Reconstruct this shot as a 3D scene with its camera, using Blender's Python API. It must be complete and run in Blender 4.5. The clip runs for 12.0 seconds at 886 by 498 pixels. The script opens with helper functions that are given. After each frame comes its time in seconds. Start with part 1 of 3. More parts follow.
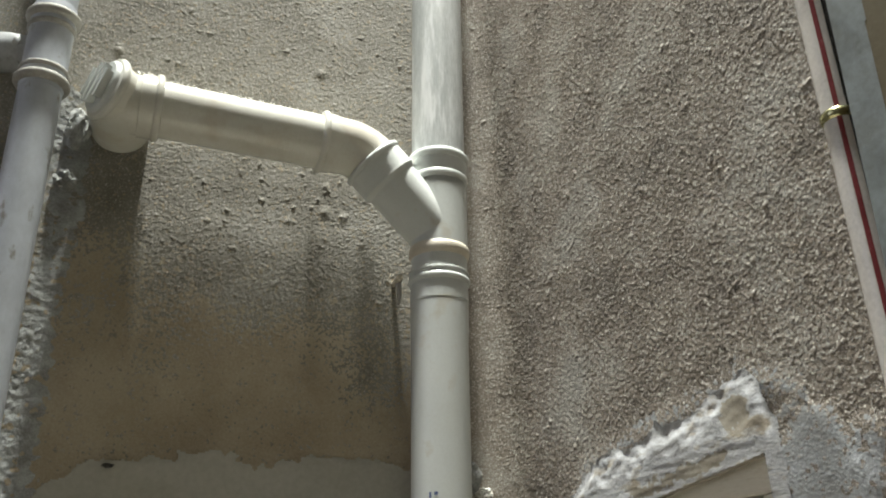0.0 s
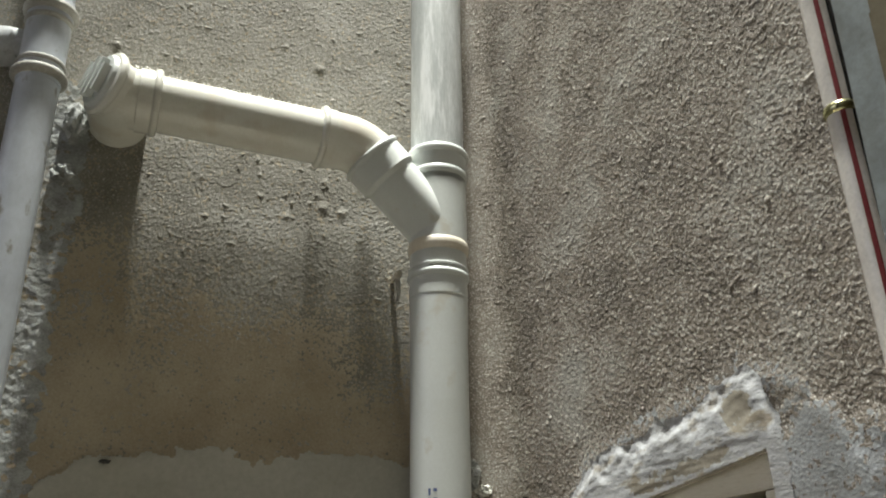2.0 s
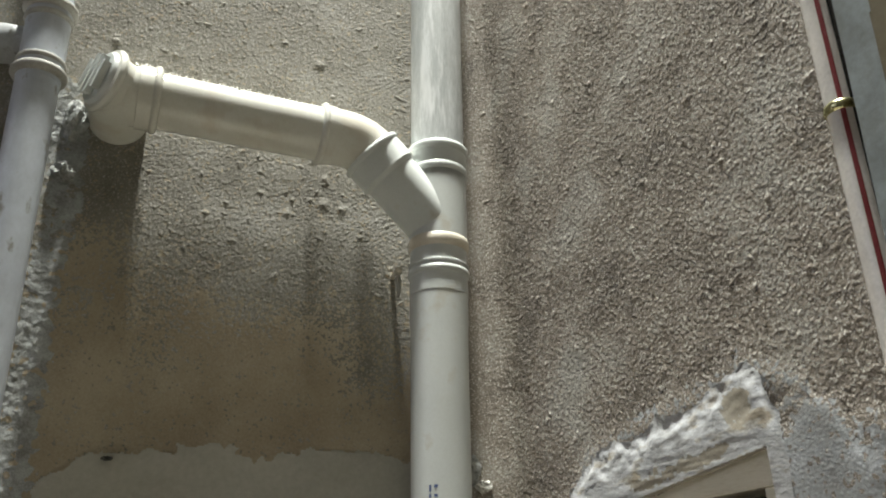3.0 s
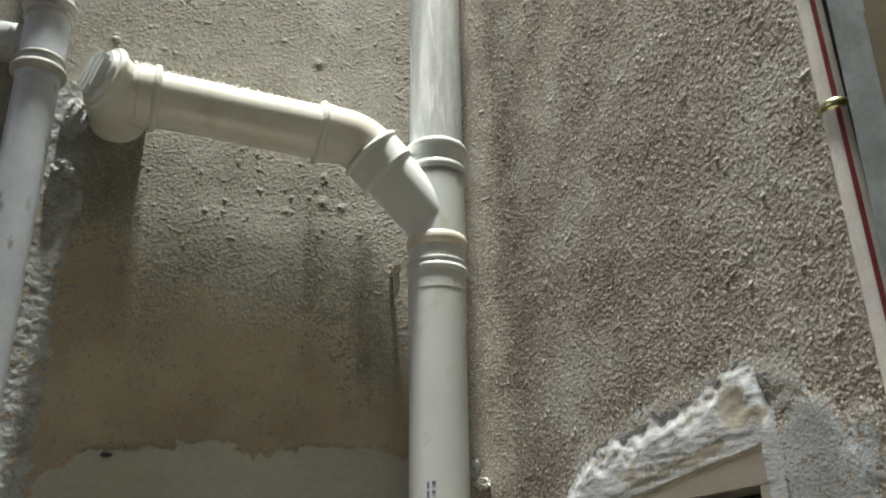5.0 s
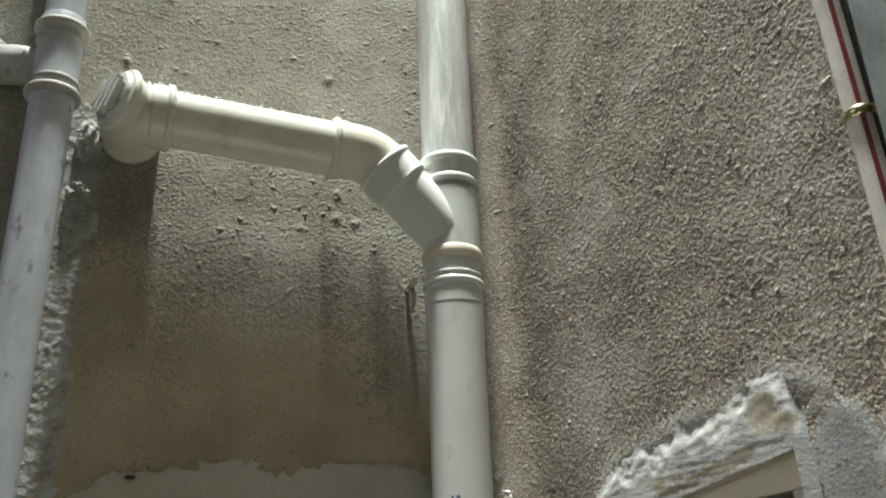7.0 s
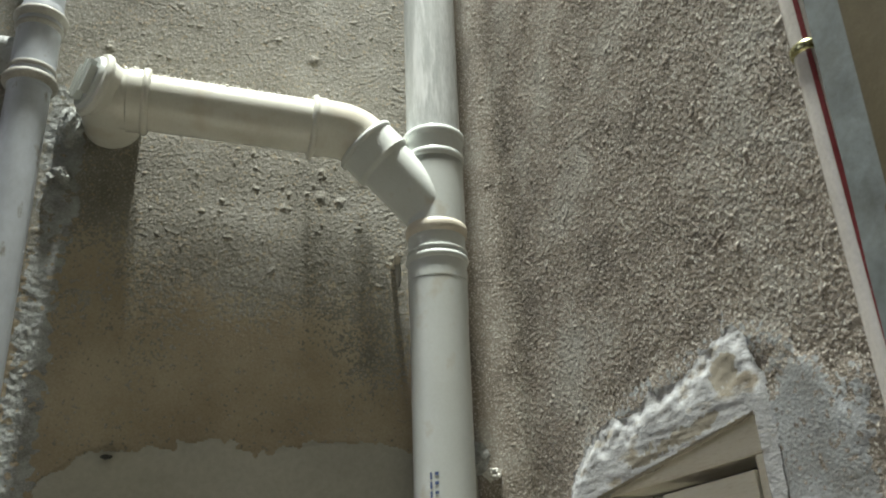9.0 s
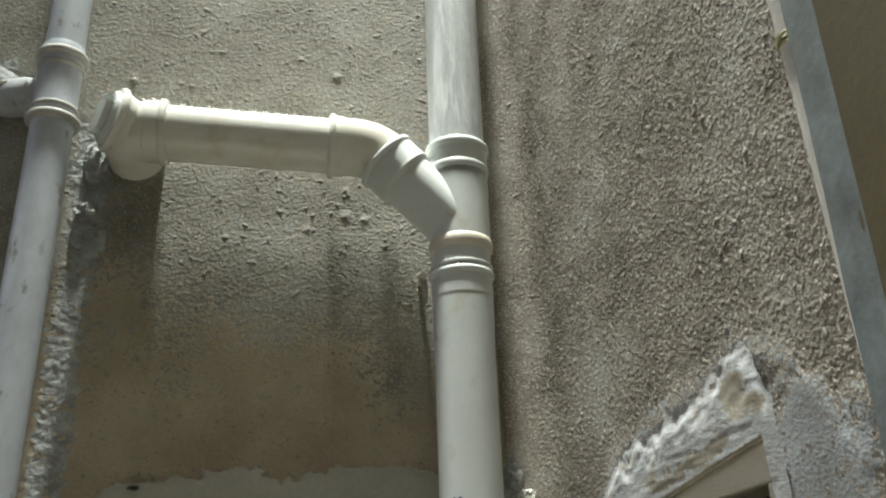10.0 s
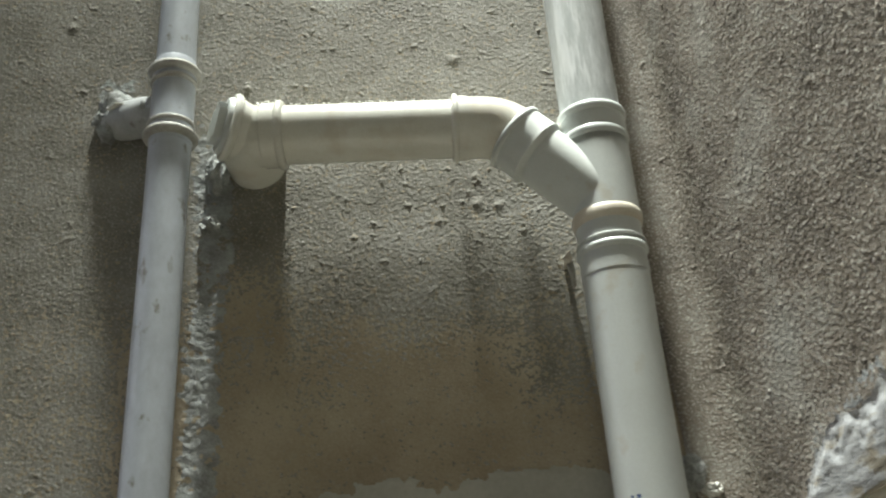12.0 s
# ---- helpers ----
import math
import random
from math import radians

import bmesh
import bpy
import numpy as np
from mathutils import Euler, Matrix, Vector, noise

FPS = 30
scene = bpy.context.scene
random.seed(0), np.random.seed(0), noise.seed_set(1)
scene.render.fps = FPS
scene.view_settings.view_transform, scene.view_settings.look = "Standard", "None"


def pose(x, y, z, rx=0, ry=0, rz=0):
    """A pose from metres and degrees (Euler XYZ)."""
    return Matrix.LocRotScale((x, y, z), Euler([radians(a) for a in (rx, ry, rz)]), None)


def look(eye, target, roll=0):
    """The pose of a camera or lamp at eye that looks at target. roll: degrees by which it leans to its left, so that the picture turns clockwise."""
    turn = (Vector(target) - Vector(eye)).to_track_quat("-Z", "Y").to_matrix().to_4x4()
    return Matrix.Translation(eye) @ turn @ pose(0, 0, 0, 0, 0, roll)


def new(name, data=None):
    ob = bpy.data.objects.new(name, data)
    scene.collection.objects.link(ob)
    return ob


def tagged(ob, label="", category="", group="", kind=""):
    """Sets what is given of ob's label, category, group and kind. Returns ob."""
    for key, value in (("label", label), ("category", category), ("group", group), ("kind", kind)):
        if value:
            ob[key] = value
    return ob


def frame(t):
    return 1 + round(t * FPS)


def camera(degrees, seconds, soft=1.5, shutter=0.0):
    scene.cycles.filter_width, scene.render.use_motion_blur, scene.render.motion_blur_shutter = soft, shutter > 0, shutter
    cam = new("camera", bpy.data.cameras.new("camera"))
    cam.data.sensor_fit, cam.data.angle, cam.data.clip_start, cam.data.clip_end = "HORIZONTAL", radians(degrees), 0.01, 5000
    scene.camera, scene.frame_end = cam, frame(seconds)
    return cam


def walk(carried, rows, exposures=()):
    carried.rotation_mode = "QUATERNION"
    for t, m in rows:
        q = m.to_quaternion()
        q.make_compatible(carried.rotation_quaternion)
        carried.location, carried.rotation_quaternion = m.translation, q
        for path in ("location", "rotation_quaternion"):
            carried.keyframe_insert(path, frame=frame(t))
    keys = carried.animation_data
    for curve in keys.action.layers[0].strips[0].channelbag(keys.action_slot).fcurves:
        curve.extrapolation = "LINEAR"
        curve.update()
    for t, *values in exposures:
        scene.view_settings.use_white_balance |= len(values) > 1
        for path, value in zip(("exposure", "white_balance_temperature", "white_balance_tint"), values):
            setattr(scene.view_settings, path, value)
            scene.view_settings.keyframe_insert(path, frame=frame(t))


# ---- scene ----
cam = camera(52.1, 12.0, soft=2.0, shutter=0.5)
PATH = [
    (0, (0.256, 0.244, 1.693), (0.918, 1.953, 2.492), -0.7),
    (0.5, (0.257, 0.248, 1.693), (0.918, 1.958, 2.491), -0.6),
    (1, (0.255, 0.254, 1.689), (0.922, 1.96, 2.493), -0.7),
    (1.5, (0.253, 0.256, 1.691), (0.924, 1.962, 2.49), -0.7),
    (2, (0.254, 0.255, 1.689), (0.924, 1.962, 2.488), -0.7),
    (2.5, (0.255, 0.255, 1.69), (0.923, 1.964, 2.487), -0.7),
    (3, (0.25, 0.251, 1.695), (0.924, 1.963, 2.479), -0.8),
    (5, (0.255, 0.243, 1.694), (0.925, 1.959, 2.472), -0.7),
    (5.5, (0.253, 0.242, 1.693), (0.925, 1.958, 2.469), -0.7),
    (6, (0.251, 0.245, 1.692), (0.916, 1.962, 2.473), -0.8),
    (6.5, (0.228, 0.251, 1.693), (0.897, 1.961, 2.486), -1.3),
    (7, (0.206, 0.258, 1.696), (0.894, 1.956, 2.499), -2.3),
    (9, (0.381, 0.252, 1.658), (0.924, 1.998, 2.467), -2.1),
    (9.5, (0.486, 0.252, 1.685), (0.923, 2.025, 2.5), -2.2),
    (10, (0.544, 0.25, 1.7), (0.859, 2.048, 2.516), -2.0),
    (10.5, (0.575, 0.277, 1.706), (0.784, 2.076, 2.555), -1.5),
    (11, (0.56, 0.308, 1.702), (0.738, 2.111, 2.549), -2.0),
    (11.5, (0.556, 0.353, 1.702), (0.66, 2.167, 2.539), -2.8),
    (12, (0.541, 0.398, 1.708), (0.569, 2.203, 2.567), -4.1),
]
walk(cam, [(t, look(eye, target, roll)) for t, eye, target, roll in PATH], [(0, 0.9, 6500, 10), (6, 0.9, 6500, 9), (7, 0.87, 6480, 7), (12, 0.88, 6380, 6)])

# ---- sky, sun ----
world = bpy.data.worlds.new("sky")
scene.world = world
world.use_nodes = True
wn = world.node_tree.nodes
sky = wn.new("ShaderNodeTexSky")
sky.sky_type, sky.sun_disc = "NISHITA", False
sky.air_density, sky.dust_density, sky.ozone_density = 0.7, 5.0, 0.4
sky.sun_elevation, sky.sun_rotation = radians(62), radians(250)
wn["Background"].inputs["Strength"].default_value = 0.14
world.node_tree.links.new(sky.outputs["Color"], wn["Background"].inputs["Color"])

# lamp standing in for skylight high over the shaft, trimmed by an unseen slab
TOP, LAMP_LIFT, HOLE, LAMP = 8.2, 1.4, (0.26, 1.06, 0.4, 1.6), (0.15, 0.51, 0.56, 1.43)          # x0, x1, y0, y1
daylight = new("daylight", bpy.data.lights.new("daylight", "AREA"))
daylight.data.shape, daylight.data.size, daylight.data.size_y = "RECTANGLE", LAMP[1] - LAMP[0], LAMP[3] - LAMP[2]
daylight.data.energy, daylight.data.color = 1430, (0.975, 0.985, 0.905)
daylight.matrix_world = pose((LAMP[0] + LAMP[1]) / 2, (LAMP[2] + LAMP[3]) / 2, TOP + LAMP_LIFT)


# ---- materials ----
def material(name, base, rough=0.6, dark=None, light=None, scale=6.0, grain=120.0, bump=0.2, bump_dist=0.002,
             spec=0.5, metal=0.0, stretch=(1, 1, 1), amount=1.0, spot=None, spot_scale=30.0, spot_at=0.62):
    """Principled surface with broad mottling, fine grain, fine relief and optional spots: stains, or grain glints
    painted pale.
    """
    m = bpy.data.materials.new(name)
    m.use_nodes = True
    t = m.node_tree
    n, l = t.nodes, t.links
    b = n["Principled BSDF"]
    b.inputs["Metallic"].default_value = metal
    b.inputs["Specular IOR Level"].default_value = spec
    co = n.new("ShaderNodeTexCoord")
    mp = n.new("ShaderNodeMapping")
    mp.inputs["Scale"].default_value = stretch
    l.new(co.outputs["Object"], mp.inputs["Vector"])

    def tex(s, detail, rgh=0.55):
        x = n.new("ShaderNodeTexNoise")
        x.inputs["Scale"].default_value, x.inputs["Detail"].default_value = s, detail
        x.inputs["Roughness"].default_value = rgh
        l.new(mp.outputs["Vector"], x.inputs["Vector"])
        return x

    dark = dark or tuple(c * 0.72 for c in base)
    light = light or tuple(min(1, c * 1.22) for c in base)
    broad, fine = tex(scale, 5), tex(grain, 3, 0.7)
    ramp = n.new("ShaderNodeValToRGB")
    e = ramp.color_ramp.elements
    e[0].position, e[0].color = 0.5 - 0.22 / amount, (*dark, 1)
    e[1].position, e[1].color = 0.5 + 0.22 / amount, (*light, 1)
    mid = ramp.color_ramp.elements.new(0.5)
    mid.color = (*base, 1)
    mix = n.new("ShaderNodeMath")
    mix.operation = "MULTIPLY_ADD"
    mix.inputs[1].default_value = 0.4
    l.new(fine.outputs["Fac"], mix.inputs[0])
    sc = n.new("ShaderNodeMath")
    sc.operation = "MULTIPLY"
    sc.inputs[1].default_value = 0.6
    l.new(broad.outputs["Fac"], sc.inputs[0])
    l.new(sc.outputs[0], mix.inputs[2])
    l.new(mix.outputs[0], ramp.inputs["Fac"])
    colour = ramp.outputs["Color"]
    if spot:
        sp = tex(spot_scale, 4, 0.6)
        sr = n.new("ShaderNodeValToRGB")
        sr.color_ramp.elements[0].position, sr.color_ramp.elements[1].position = spot_at, spot_at + 0.1
        l.new(sp.outputs["Fac"], sr.inputs["Fac"])
        mx = n.new("ShaderNodeMix")
        mx.data_type = "RGBA"
        l.new(sr.outputs["Color"], mx.inputs["Factor"])
        l.new(colour, mx.inputs["A"])
        mx.inputs["B"].default_value = (*spot, 1)
        colour = mx.outputs["Result"]
    l.new(colour, b.inputs["Base Color"])
    rr = n.new("ShaderNodeMapRange")
    rr.inputs["To Min"].default_value, rr.inputs["To Max"].default_value = max(0.02, rough - 0.12), min(1, rough + 0.12)
    l.new(broad.outputs["Fac"], rr.inputs["Value"])
    l.new(rr.outputs["Result"], b.inputs["Roughness"])
    bp = n.new("ShaderNodeBump")
    bp.inputs["Strength"].default_value, bp.inputs["Distance"].default_value = bump, bump_dist
    l.new(fine.outputs["Fac"], bp.inputs["Height"])
    l.new(bp.outputs["Normal"], b.inputs["Normal"])
    return m


# pale spots paint the glint of lit grain tops into the coat
ROUGHCAST = material("roughcast cement", (0.235, 0.222, 0.187), 0.8, (0.145, 0.132, 0.105), (0.35, 0.34, 0.31), 7, 300, 0.45, 0.002, amount=1.5,
                     spot=(0.46, 0.445, 0.41), spot_scale=280, spot_at=0.56)
# brown of the smooth coat also holds the bounce-lit shadow colour
SHADE_COAT = material("brown smooth coat with shadow tint", (0.36, 0.305, 0.22), 0.85, (0.27, 0.215, 0.145), (0.45, 0.395, 0.3), 6, 260, 0.35, 0.0015, amount=1.4,
                    spot=(0.36, 0.33, 0.27), spot_scale=60, spot_at=0.62)
# bright specks: sparkle of glossy grains put into the colour
ROUGHCAST_R = material("roughcast cement, sandy", (0.275, 0.236, 0.195), 0.65, (0.14, 0.12, 0.1), (0.4, 0.385, 0.35), 6, 300, 0.5, 0.002, amount=1.6,
                       spot=(0.67, 0.64, 0.59), spot_scale=300, spot_at=0.55)
PLASTER = material("smooth cement plaster", (0.42, 0.41, 0.36), 0.75, (0.33, 0.32, 0.27), (0.5, 0.49, 0.44), 5, 90, 0.25, 0.001)
MORTAR = material("wet grey mortar", (0.46, 0.465, 0.48), 0.32, (0.34, 0.335, 0.325), (0.58, 0.595, 0.62), 16, 150, 0.4, 0.002,
                  spot=(0.33, 0.29, 0.23), spot_scale=16, spot_at=0.56, stretch=(1, 1, 2))
WASH = material("grey cement wash", (0.33, 0.34, 0.35), 0.4, (0.25, 0.245, 0.23), (0.52, 0.54, 0.57), 14, 220, 0.5, 0.0015, amount=1.5)
# brown of the mortar hollow, and the shade along the window head
BROWN_SHADE = material("brown mortar and head shadow", (0.33, 0.3, 0.245), 0.6, (0.26, 0.23, 0.18), (0.4, 0.37, 0.31), 14, 160, 0.3, 0.001)
DUSTY = material("dust-caked pvc", (0.38, 0.395, 0.4), 0.55, (0.28, 0.285, 0.28), (0.5, 0.52, 0.53), 16, 160, 0.2, 0.0008, spot=(0.2, 0.19, 0.17), spot_scale=34, spot_at=0.6)
RUBBLE = material("grey gravel mortar", (0.31, 0.32, 0.31), 0.8, (0.18, 0.18, 0.165), (0.46, 0.48, 0.48), 30, 300, 0.6, 0.002, amount=1.5)
PIER = material("brown stained plaster", (0.085, 0.066, 0.03), 0.6, (0.06, 0.044, 0.018), (0.105, 0.088, 0.048), 5, 90, 0.3, 0.001)
PIER_EDGE = material("blue grey pier arris", (0.16, 0.18, 0.185), 0.55, (0.1, 0.105, 0.095), (0.22, 0.255, 0.265), 14, 90, 0.3, 0.001)
# unseen shell: dark to limit bounce, floor pale to throw light up
SHELL = material("dark shaft shell", (0.13, 0.125, 0.105), 0.85, None, None, 3, 80, 0.5, 0.002)
BOUNCE_FLOOR = material("pale bounce floor", (0.42, 0.395, 0.335), 0.8, None, None, 3, 80, 0.5, 0.002)
PVC = material("grey white pvc", (0.555, 0.58, 0.565), 0.34, (0.5, 0.515, 0.49), (0.61, 0.635, 0.625), 7, 220, 0.05, 0.0005,
               spot=(0.5, 0.49, 0.44), spot_scale=14, spot_at=0.6)
PVC_OLD = material("weathered pvc", (0.47, 0.49, 0.49), 0.5, (0.36, 0.38, 0.38), (0.62, 0.64, 0.65), 10, 130, 0.15, 0.0006,
                   stretch=(3, 3, 0.35), amount=2.0, spot=(0.66, 0.675, 0.68), spot_scale=14, spot_at=0.54)
PVC_WARM = material("cream pvc", (0.63, 0.625, 0.57), 0.22, (0.55, 0.53, 0.455), (0.69, 0.69, 0.645), 8, 220, 0.05, 0.0005,
                    spot=(0.57, 0.54, 0.47), spot_scale=10, spot_at=0.55)
PVC_BAND = material("cream jointing compound", (0.6, 0.55, 0.46), 0.5, (0.48, 0.43, 0.34), (0.68, 0.64, 0.56), 20, 220, 0.2, 0.001)
PVC_BLUE = material("dusty bluish pvc", (0.46, 0.495, 0.545), 0.38, (0.37, 0.39, 0.43), (0.55, 0.59, 0.66), 11, 60, 0.04, 0.0005,
                    stretch=(1.2, 1.2, 0.7), spot=(0.24, 0.23, 0.21), spot_scale=30, spot_at=0.6)
GRIME = material("grimy pvc rim", (0.36, 0.35, 0.32), 0.7, (0.24, 0.22, 0.19), (0.5, 0.5, 0.48), 26, 220, 0.4, 0.001)
SEAL = material("grey rubber seal", (0.3, 0.3, 0.28), 0.6, None, None, 20, 200, 0.1, 0.0005)
DUST = material("white cement dust", (0.72, 0.71, 0.67), 0.9, (0.5, 0.48, 0.42), (0.8, 0.8, 0.78), 40, 300, 0.6, 0.0015)
TUBE = material("glossy white tube", (0.72, 0.69, 0.66), 0.22, None, None, 10, 200, 0.03, 0.0004)
RED = material("dark red stripe", (0.24, 0.05, 0.055), 0.25, None, None, 20, 200, 0.03, 0.0004)
TUBE_SHADE = material("black strip for the tube's shaded side", (0.02, 0.02, 0.022), 0.25, None, None, 20, 200, 0.03, 0.0004)
BRASS = material("greenish brass", (0.55, 0.53, 0.3), 0.22, None, None, 40, 200, 0.05, 0.0004, metal=1.0)
STEEL = material("dull steel", (0.35, 0.34, 0.32), 0.45, None, None, 40, 200, 0.2, 0.0005, metal=0.8)
INK = material("blue print", (0.07, 0.1, 0.22), 0.5, None, None, 60, 300, 0.02, 0.0002)
WOOD = material("pale painted wood", (0.72, 0.68, 0.58), 0.5, (0.5, 0.44, 0.34), (0.8, 0.77, 0.7), 6, 90, 0.3, 0.0008, stretch=(0.6, 4, 4))
# near black: the unlit room's darkness as colour, and the small chip
GLOOM_CHIP = material("near-black room gloom and chip", (0.05, 0.05, 0.045), 0.8)
GLASS = bpy.data.materials.new("window glass")
GLASS.use_nodes = True
GLASS.node_tree.nodes["Principled BSDF"].inputs["Transmission Weight"].default_value = 1.0
GLASS.node_tree.nodes["Principled BSDF"].inputs["Roughness"].default_value = 0.05


# ---- building helpers ----
def empty(name, at=(0, 0, 0), m=None):
    ob = new(name)
    ob.empty_display_size = 0.05
    ob.matrix_world = m if m is not None else Matrix.Translation(at)
    return ob


def finish(me, mat, smooth=True, angle=38):
    me.materials.append(mat)
    if smooth:
        me.polygons.foreach_set("use_smooth", [True] * len(me.polygons))
        me.set_sharp_from_angle(angle=radians(angle))
    me.update()


def part(name, bm, mat, parent=None, label="", smooth=True, m=None):
    """Links a bmesh, built in world places, as one mesh object under a thing."""
    bmesh.ops.recalc_face_normals(bm, faces=bm.faces)
    me = bpy.data.meshes.new(name)
    bm.to_mesh(me)
    bm.free()
    finish(me, mat, smooth)
    ob = new(name, me)
    if parent is not None:
        ob.parent = parent
        ob.matrix_parent_inverse = world_of(parent).inverted() if m is None else Matrix()
    if m is not None:
        ob.matrix_basis = m
    if label:
        ob["label"] = label
    return ob


def world_of(ob):
    m = ob.matrix_parent_inverse @ ob.matrix_basis
    return world_of(ob.parent) @ m if ob.parent else ob.matrix_basis.copy()


def sweep(pts, radii, seg=48, bm=None, caps=True, wobble=0.0, seed=0):
    """A round skin through the places pts with the given radii."""
    bm = bm or bmesh.new()
    pts = [Vector(p) for p in pts]
    dirs = []
    for i in range(len(pts)):
        a, b = pts[max(0, i - 1)], pts[min(len(pts) - 1, i + 1)]
        d = b - a
        dirs.append(d.normalized() if d.length > 1e-9 else dirs[-1])
    side = dirs[0].orthogonal().normalized()
    rings = []
    for k, (p, d, r) in enumerate(zip(pts, dirs, radii)):
        side = (side - d * side.dot(d)).normalized()
        up = d.cross(side)
        ring = []
        for i in range(seg):
            a = 2 * math.pi * i / seg
            q = side * math.cos(a) + up * math.sin(a)
            rr = r
            if wobble:
                rr += wobble * noise.noise(p * 45 + q * 1.6 + Vector((seed, 0, 0)))
            ring.append(bm.verts.new(p + q * rr))
        rings.append(ring)
    for a, b in zip(rings, rings[1:]):
        for i in range(seg):
            bm.faces.new((a[i], a[(i + 1) % seg], b[(i + 1) % seg], b[i]))
    if caps:
        bm.faces.new(rings[0][::-1])
        bm.faces.new(rings[-1])
    return bm


def along(p0, d, profile, seg=48, **kw):
    """A turned piece on the axis through p0 in direction d; profile: (distance, radius)."""
    d = Vector(d).normalized()
    # rings at one distance (steps) are parted by a hair so that the axis direction is kept
    pts, last = [], None
    for s, r in profile:
        if last is not None and s <= last:
            s = last + 1e-5
        pts.append(Vector(p0) + d * s)
        last = s
    return sweep(pts, [r for s, r in profile], seg, **kw)


def rim(z, half, r0, r1):
    """Profile of a rounded bead round a pipe of radius r0."""
    return [(z - half, r0), (z - half * 0.7, r1 - (r1 - r0) * 0.3), (z - half * 0.3, r1), (z + half * 0.3, r1), (z + half * 0.7, r1 - (r1 - r0) * 0.3), (z + half, r0)]


def box(lo, hi, bevel=0.0, bm=None):
    bm = bm or bmesh.new()
    lo, hi = Vector(lo), Vector(hi)
    made = bmesh.ops.create_cube(bm, size=1.0, matrix=Matrix.Translation((lo + hi) / 2) @ Matrix.Diagonal((*(hi - lo), 1)))
    if bevel:
        edges = {e for v in made["verts"] for e in v.link_edges}
        bmesh.ops.bevel(bm, geom=list(edges), offset=bevel, segments=2, affect="EDGES", profile=0.7)
    return bm


def field(shape, sigma, seed):
    """Smooth random relief, mean 0 and spread 1; sigma in grid steps, or two of them (down, across)."""
    sy, sx = sigma if isinstance(sigma, tuple) else (sigma, sigma)
    rng = np.random.default_rng(seed)
    f = np.fft.rfft2(rng.standard_normal(shape))
    ky, kx = np.fft.fftfreq(shape[0])[:, None], np.fft.rfftfreq(shape[1])[None, :]
    g = np.fft.irfft2(f * np.exp(-2 * math.pi ** 2 * ((sx * kx) ** 2 + (sy * ky) ** 2)), s=shape)
    return (g - g.mean()) / g.std()


def ease(a, b, x):
    t = np.clip((x - a) / (b - a), 0, 1)
    return t * t * (3 - 2 * t)


def crumbs(shape, step, seed, coarse=1.0):
    """Relief of thrown-on cement: grains of two sizes on a gently uneven coat, in metres."""
    a = np.clip(field(shape, 0.0018 * coarse / step, seed), -1.0, 2.4)
    b = np.clip(field(shape, 0.0011 * coarse / step, seed + 1), -0.8, 2.8)
    c = field(shape, 0.02 / step, seed + 2)
    d = np.clip(field(shape, 0.0030 / step, seed + 3) - 1.7, 0, 2)
    return 0.0001 * a + 0.00036 * b + 0.0002 * c + 0.0013 * d


def sheet(u, v, h, keep=None):
    """Mesh data of a relief over the plan (u, v): local X = u, Z = v, relief h towards -Y."""
    U, V = np.meshgrid(u, v)
    co = np.stack([U, -h, V], -1).reshape(-1, 3)
    nu, nv = len(u), len(v)
    i = np.arange(nu - 1)[None, :] + nu * np.arange(nv - 1)[:, None]
    quads = np.stack([i, i + 1, i + nu + 1, i + nu], -1)
    quads = quads[keep] if keep is not None else quads.reshape(-1, 4)
    used = np.unique(quads)
    back = np.full(len(co), -1)
    back[used] = np.arange(len(used))
    return co[used], back[quads]


def mesh_of(name, co, quads):
    me = bpy.data.meshes.new(name)
    me.vertices.add(len(co))
    me.vertices.foreach_set("co", np.ascontiguousarray(co, np.float32).ravel())
    me.loops.add(quads.size)
    me.loops.foreach_set("vertex_index", np.ascontiguousarray(quads, np.int32).ravel())
    me.polygons.add(len(quads))
    me.polygons.foreach_set("loop_start", np.arange(0, quads.size, 4, dtype=np.int32))
    me.update(calc_edges=True)
    me.validate()
    return me


def paint(me, *pairs):
    """Gives the first faces of a mesh other materials where their masks say so."""
    index = np.zeros(len(me.polygons), np.int32)
    for k, (mat, mask) in enumerate(pairs):
        me.materials.append(mat)
        index[:len(mask)][mask] = k + 1
    me.polygons.foreach_set("material_index", index)


def with_boxes(co, quads, boxes):
    """Adds closed boxes to mesh data, the wall's body behind its coat."""
    cos, qs, n = [co], [quads], len(co)
    for lo, hi in boxes:
        c = np.array([[(lo, hi)[i][0], (lo, hi)[j][1], (lo, hi)[k][2]] for k in (0, 1) for j in (0, 1) for i in (0, 1)], float)
        f = np.array([[0, 2, 3, 1], [4, 5, 7, 6], [0, 1, 5, 4], [2, 6, 7, 3], [0, 4, 6, 2], [1, 3, 7, 5]])
        cos.append(c)
        qs.append(f + n)
        n += 8
    return np.concatenate(cos), np.concatenate(qs)


def spread(a, fine0, fine1, b, step, coarse=0.06):
    lo = np.arange(a, fine0 - coarse * 0.5, coarse)
    mid = np.arange(fine0, fine1, step)
    hi = np.arange(fine1, b + coarse * 0.5, coarse)
    return np.concatenate([lo, mid, hi])


